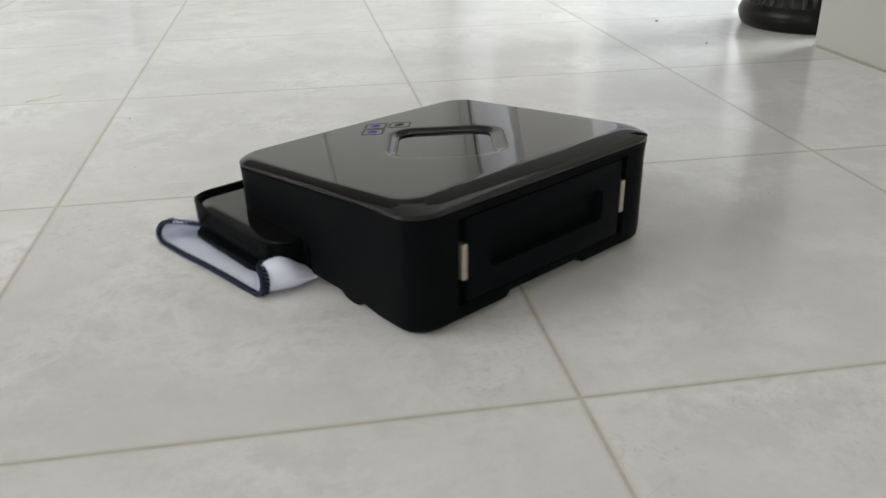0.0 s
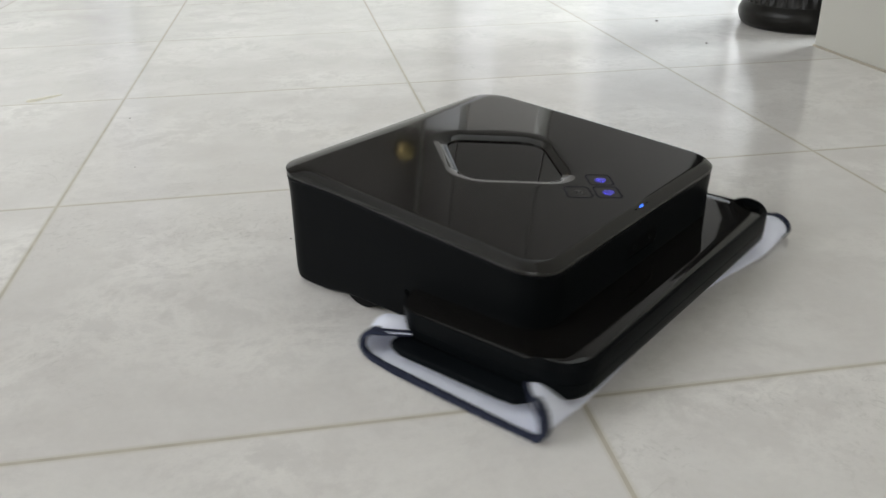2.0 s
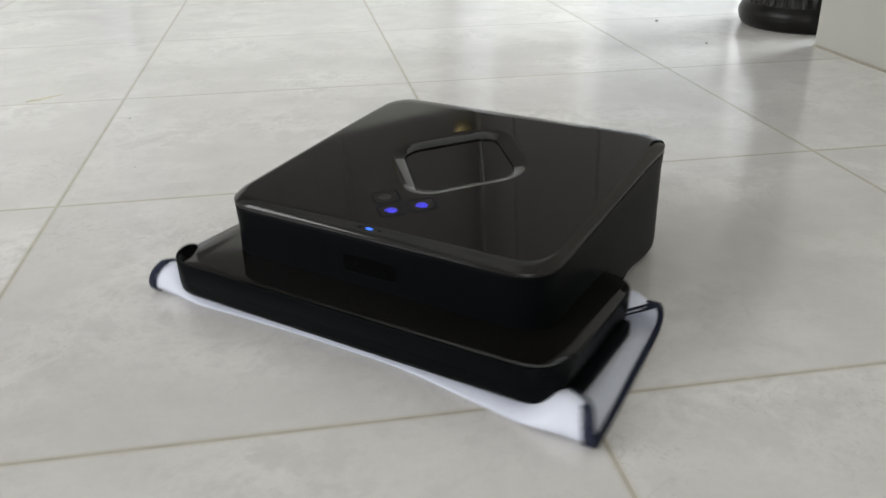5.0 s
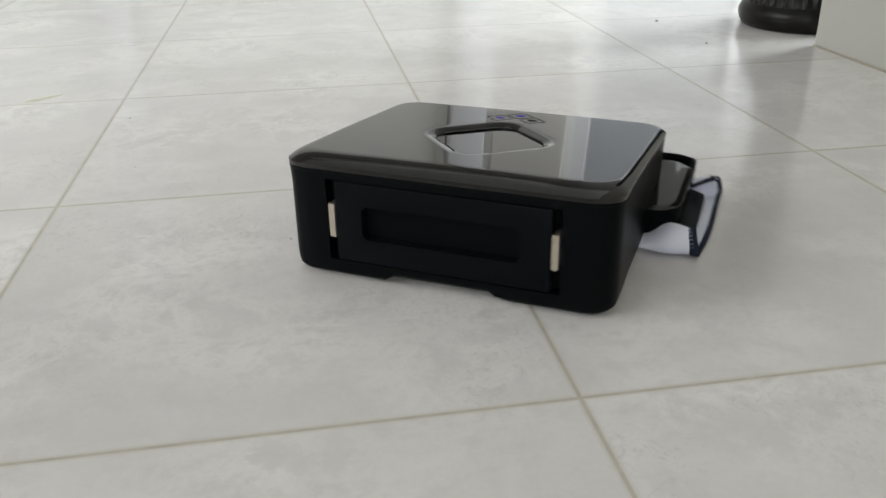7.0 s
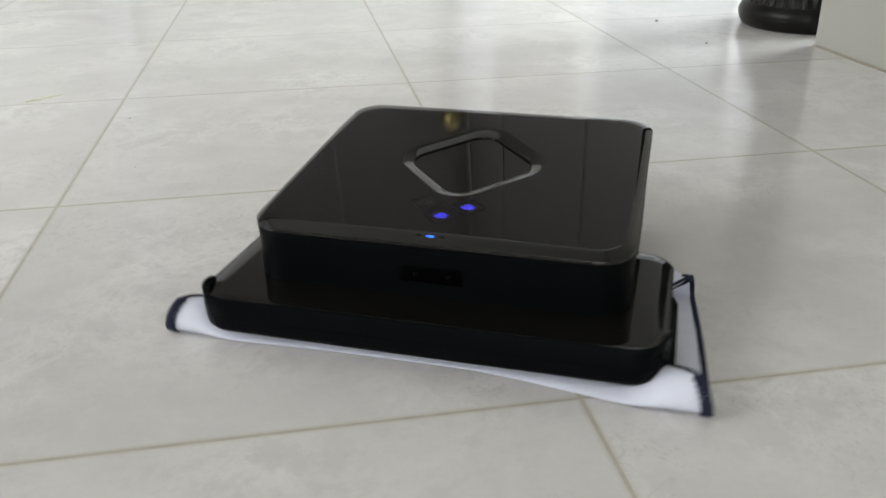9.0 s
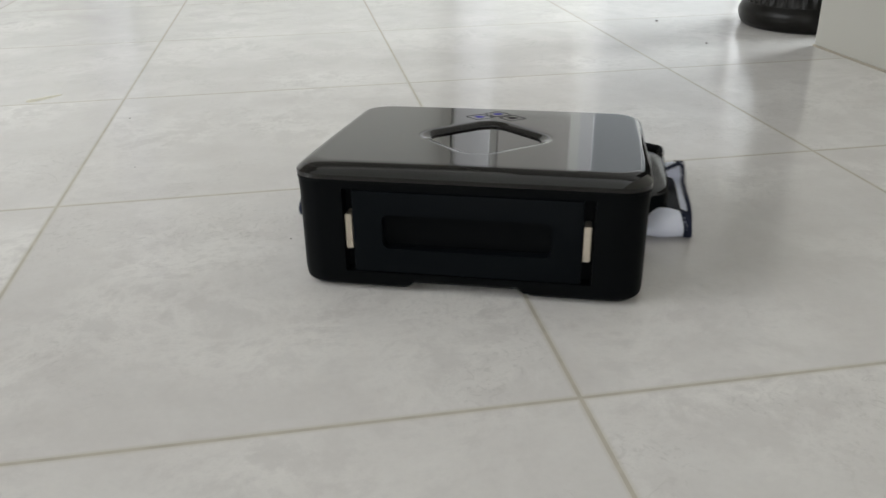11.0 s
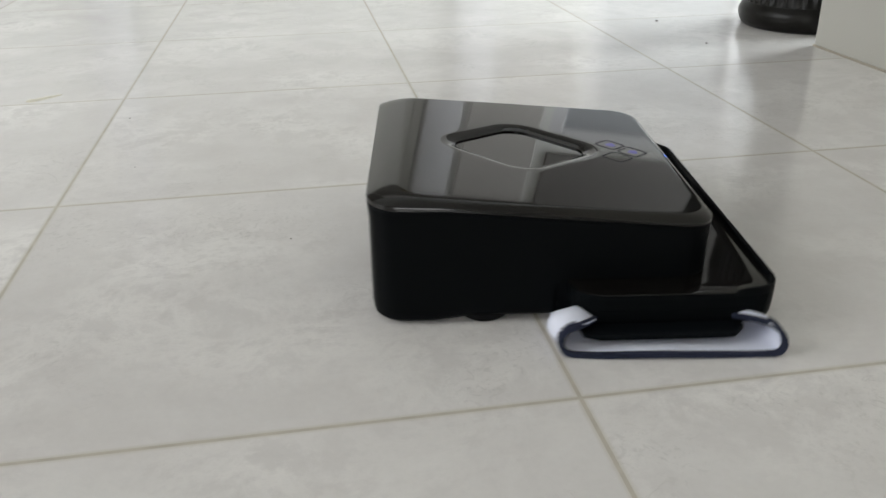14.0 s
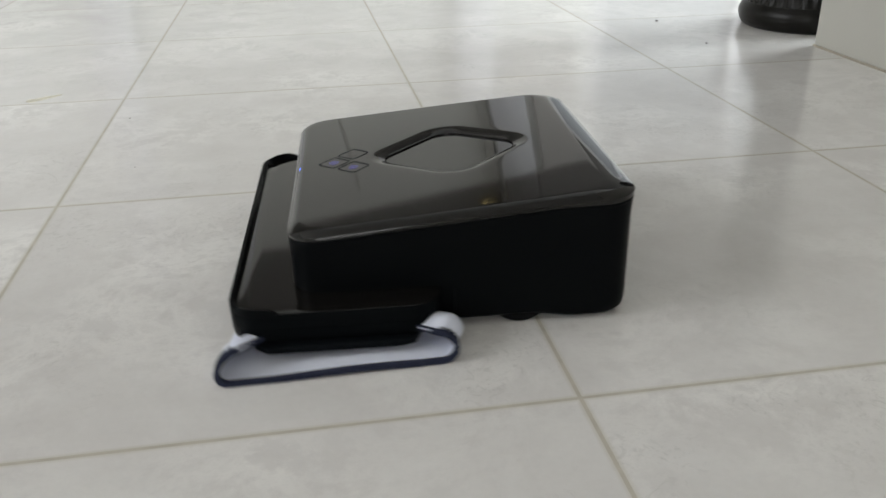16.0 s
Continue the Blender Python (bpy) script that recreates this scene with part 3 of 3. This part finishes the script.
def sheet(xs, thick, grow=0.0):
    """A sheet of real thickness swept along x over the cloth's section."""
    rows = []
    for x in xs:
        p = cloth_profile(x)
        n = len(p)
        out, inn = [], []
        for i in range(n):
            a, b = p[max(0, i - 1)], p[min(n - 1, i + 1)]
            ty, tz = b[0] - a[0], b[1] - a[1]
            ln = math.hypot(ty, tz) or 1
            ny, nz = tz / ln, -ty / ln
            xd = x * draw_in(i, n, p[i][0], x)
            out.append((xd, p[i][0] + ny * grow, max(0.0002, p[i][1] + nz * grow)))
            inn.append((xd, p[i][0] - ny * (thick + grow), max(0.0006, p[i][1] - nz * (thick + grow))))
        rows.append(out + inn[::-1])
    return loft(rows)


XS = [CXA + (CXB - CXA) * k / 72 for k in range(73)]
cloth = part("mop_cloth", sheet(XS, 0.0009), M_CLOTH, robot, "white microfibre mop cloth folded round the pad holder", deg=60)
for s, xe in ((-1, CXA), (1, CXB)):
    part("binding", sheet([xe - s * 0.0020, xe - s * 0.0010, xe, xe + s * 0.0009], 0.0009, 0.0011), M_NAVY, cloth, "navy overlocked edge", deg=60)
    # overlock stitches on the front fold
    p = cloth_profile(xe)
    for i in [*range(7, 17), *range(len(p) - 18, len(p) - 8)]:
        for f in (0.0, 0.5):
            y = p[i][0] + (p[i + 1][0] - p[i][0]) * f
            z = p[i][1] + (p[i + 1][1] - p[i][1]) * f
            ty, tz = p[i + 1][0] - p[i][0], p[i + 1][1] - p[i][1]
            ln = math.hypot(ty, tz) or 1
            ny, nz = tz / ln * 0.0009, -ty / ln * 0.0009
            sy, sz = ty / ln * 0.00055, tz / ln * 0.00055
            if z + nz < 0.0012:
                continue
            xd = xe * draw_in(i, len(p), y, s)
            a0, a1 = xd - s * 0.0050, xd - s * 0.0016
            ring0 = [(a0, y + ny * q + sy * w, z + nz * q + sz * w) for q, w in ((0.7, -1), (1.3, -1), (1.3, 1), (0.7, 1))]
            ring1 = [(a1, yy + sy * 1.6, zz + sz * 1.6) for _, yy, zz in ring0]
            part("stitch", loft([ring0, ring1]), M_NAVY, cloth)

# drive wheels and rear skids
wheels = []
for s in (-1, 1):
    bm = bmesh.new()
    rows = []
    for w, r in ((-0.0065, 0.003), (-0.0065, 0.015), (-0.005, 0.0195), (0.005, 0.0195), (0.0065, 0.015), (0.0065, 0.003)):
        rows.append([(w, r * math.cos(2 * math.pi * k / 28), r * math.sin(2 * math.pi * k / 28)) for k in range(28)])
    wheel = part("wheel", loft(rows, bm=bm), M_RUBBER, robot, "black rubber drive wheel")
    wheel.location = (s * 0.1000, 0.006, 0.0197)
    wheels.append((wheel, s))
    part("skid", rounded_block(min(s * 0.042, s * 0.095), max(s * 0.042, s * 0.095), 0.0008, 0.0170, 0.030, 0.0605, 0.0078, 8), M_DARK, robot)


# ---------------------------------------------------------------- pot beside the wall end
def lathe(profile, cx, cy, n=64, ribs=0, depth=0.0, z0=0.0, z1=0.0):
    rows = []
    for r, z in profile:
        row = []
        for k in range(n):
            a = 2 * math.pi * k / n
            q = r * (1 - depth * (0.5 + 0.5 * math.cos(ribs * a))) if ribs and z0 <= z <= z1 else r
            row.append((cx + q * math.cos(a), cy + q * math.sin(a), z))
        rows.append(row)
    return loft(rows)


pot = tagged(new("floor_vase"), "dark bronze fluted floor vase on a rounded foot", "vase")
PX, PY = 0.650, 0.885
part("foot", lathe([(0.088, 0.0), (0.0925, 0.003), (0.0965, 0.009), (0.0990, 0.018), (0.0985, 0.025), (0.0950, 0.032), (0.0905, 0.036)], PX, PY), M_POT, pot, "smooth dark rounded foot")
part("fluted_body", lathe([(0.0900, 0.036), (0.0900, 0.042), (0.090, 0.050), (0.080, 0.07), (0.062, 0.10), (0.052, 0.15), (0.055, 0.25), (0.075, 0.38), (0.090, 0.48), (0.085, 0.55), (0.092, 0.57), (0.085, 0.57), (0.079, 0.55)], PX, PY, 160, 40, 0.045, 0.041, 0.52), M_POT, pot, "dark vertically fluted vase wall")

# ---------------------------------------------------------------- specks and a dried smear on the tiles
def speck(x, y, r, seed):
    rnd = random.Random(seed)
    ring = [(x + r * rnd.uniform(0.6, 1.2) * math.cos(a), y + 1.2 * r * rnd.uniform(0.6, 1.2) * math.sin(a)) for a in [2 * math.pi * k / 9 for k in range(9)]]
    bm = loft([[(a, b, 0.0002) for a, b in ring], [(x + (a - x) * 0.6, y + (b - y) * 0.6, r * 0.6) for a, b in ring]])
    return tagged(solid("dirt_speck", bm, M_SPECK), "tiny dark crumb of dirt lying on the tiles", "dirt", group="dirt on the tiles")


for k, (x, y, r) in enumerate(((0.441, 0.960, 0.0026), (0.443, 0.786, 0.0018), (-0.145, 0.229, 0.0009), (-0.311, 0.576, 0.0011), (-0.282, 0.414, 0.0008))):
    speck(x, y, r, 5 + k)


def smear():
    """A dried drip, a few thin flakes in a row."""
    bm = bmesh.new()
    rnd = random.Random(11)
    for k in range(12):
        u = k / 11
        x, y, r = -0.434 + 0.027 * u, 0.676 + 0.019 * u, 0.0066 * (1 - 0.8 * u) * rnd.uniform(0.7, 1.1)
        ring = [(x + r * 1.3 * rnd.uniform(0.7, 1.2) * math.cos(a), y + r * 1.5 * rnd.uniform(0.7, 1.2) * math.sin(a)) for a in [2 * math.pi * q / 10 for q in range(10)]]
        loft([[(a, b, 0.0001) for a, b in ring], [(x + (a - x) * 0.8, y + (b - y) * 0.8, 0.0003 + 0.00004 * k) for a, b in ring]], bm=bm)
    return tagged(solid("dried_smear", bm, M_SMEAR), "thin yellowish dried drip mark on a pale tile", "stain")


smear()

# ---------------------------------------------------------------- the floor's tiles
def lay_tiles():
    me = tile_mesh()
    i0, i1 = math.floor((X0 - T) / PITCH), math.ceil((X1 + T) / PITCH)
    j0, j1 = math.floor((Y0 - T) / PITCH), math.ceil((Y1 + T) / PITCH)
    rnd = random.Random(3)
    for i in range(i0, i1):
        for j in range(j0, j1):
            t = new("tile", me)
            t.parent = floor
            t.location = ((i + 0.5) * PITCH, (j + 0.5) * PITCH, rnd.uniform(-0.00005, 0.00005))


lay_tiles()


# ---------------------------------------------------------------- what moves
PATH = [
    (0.0, -0.0216, 0.1843, -147.79),
    (0.5, -0.0212, 0.1834, -103.73),
    (1.0, -0.0217, 0.1837, -52.40),
    (1.5, -0.0197, 0.1812, -9.26),
    (2.0, -0.0186, 0.1825, 41.07),
    (2.5, -0.0190, 0.1811, 86.77),
    (3.0, -0.0187, 0.1841, 135.24),
    (5.5, -0.0164, 0.1816, 365.34),
    (6.0, -0.0140, 0.1862, 414.58),
    (6.5, -0.0160, 0.1846, 459.87),
    (7.0, -0.0152, 0.1851, 509.01),
    (7.5, -0.0152, 0.1862, 552.22),
    (8.0, -0.0154, 0.1846, 601.90),
    (8.5, -0.0157, 0.1872, 646.75),
    (9.0, -0.0136, 0.1837, 695.12),
    (9.5, -0.0130, 0.1838, 738.98),
    (12.0, -0.0127, 0.1865, 974.91),
    (12.5, -0.0126, 0.1872, 1018.71),
    (13.0, -0.0108, 0.1843, 1067.86),
    (13.5, -0.0103, 0.1860, 1111.93),
    (14.0, -0.0107, 0.1880, 1161.70),
    (14.5, -0.0104, 0.1858, 1205.19),
    (15.0, -0.0100, 0.1879, 1254.60),
    (15.5, -0.0096, 0.1892, 1297.19),
    (16.0, -0.0101, 0.1871, 1346.30),
]


def motions():
    rows = []
    for a, b in zip(PATH, PATH[1:]):
        n = max(2, math.ceil((b[0] - a[0]) / 0.25))
        for k in range(n):
            u = k / n
            rows.append((a[0] + (b[0] - a[0]) * u, [p + (q - p) * u for p, q in zip(a[1:], b[1:])]))
    rows.append((PATH[-1][0], list(PATH[-1][1:])))
    walk(robot, [(t, pose(x, y, 0, 0, 0, w)) for t, (x, y, w) in rows])
    for wheel, s in wheels:
        loc = (s * 0.1000, 0.006, 0.0197)
        steps = 100
        # each wheel rolls backwards or forwards as the robot turns on the spot
        walk(wheel, [(16.0 * k / steps, pose(*loc, s * 93.3 * 16.0 * k / steps * 0.1000 / 0.0195)) for k in range(steps + 1)])


motions()
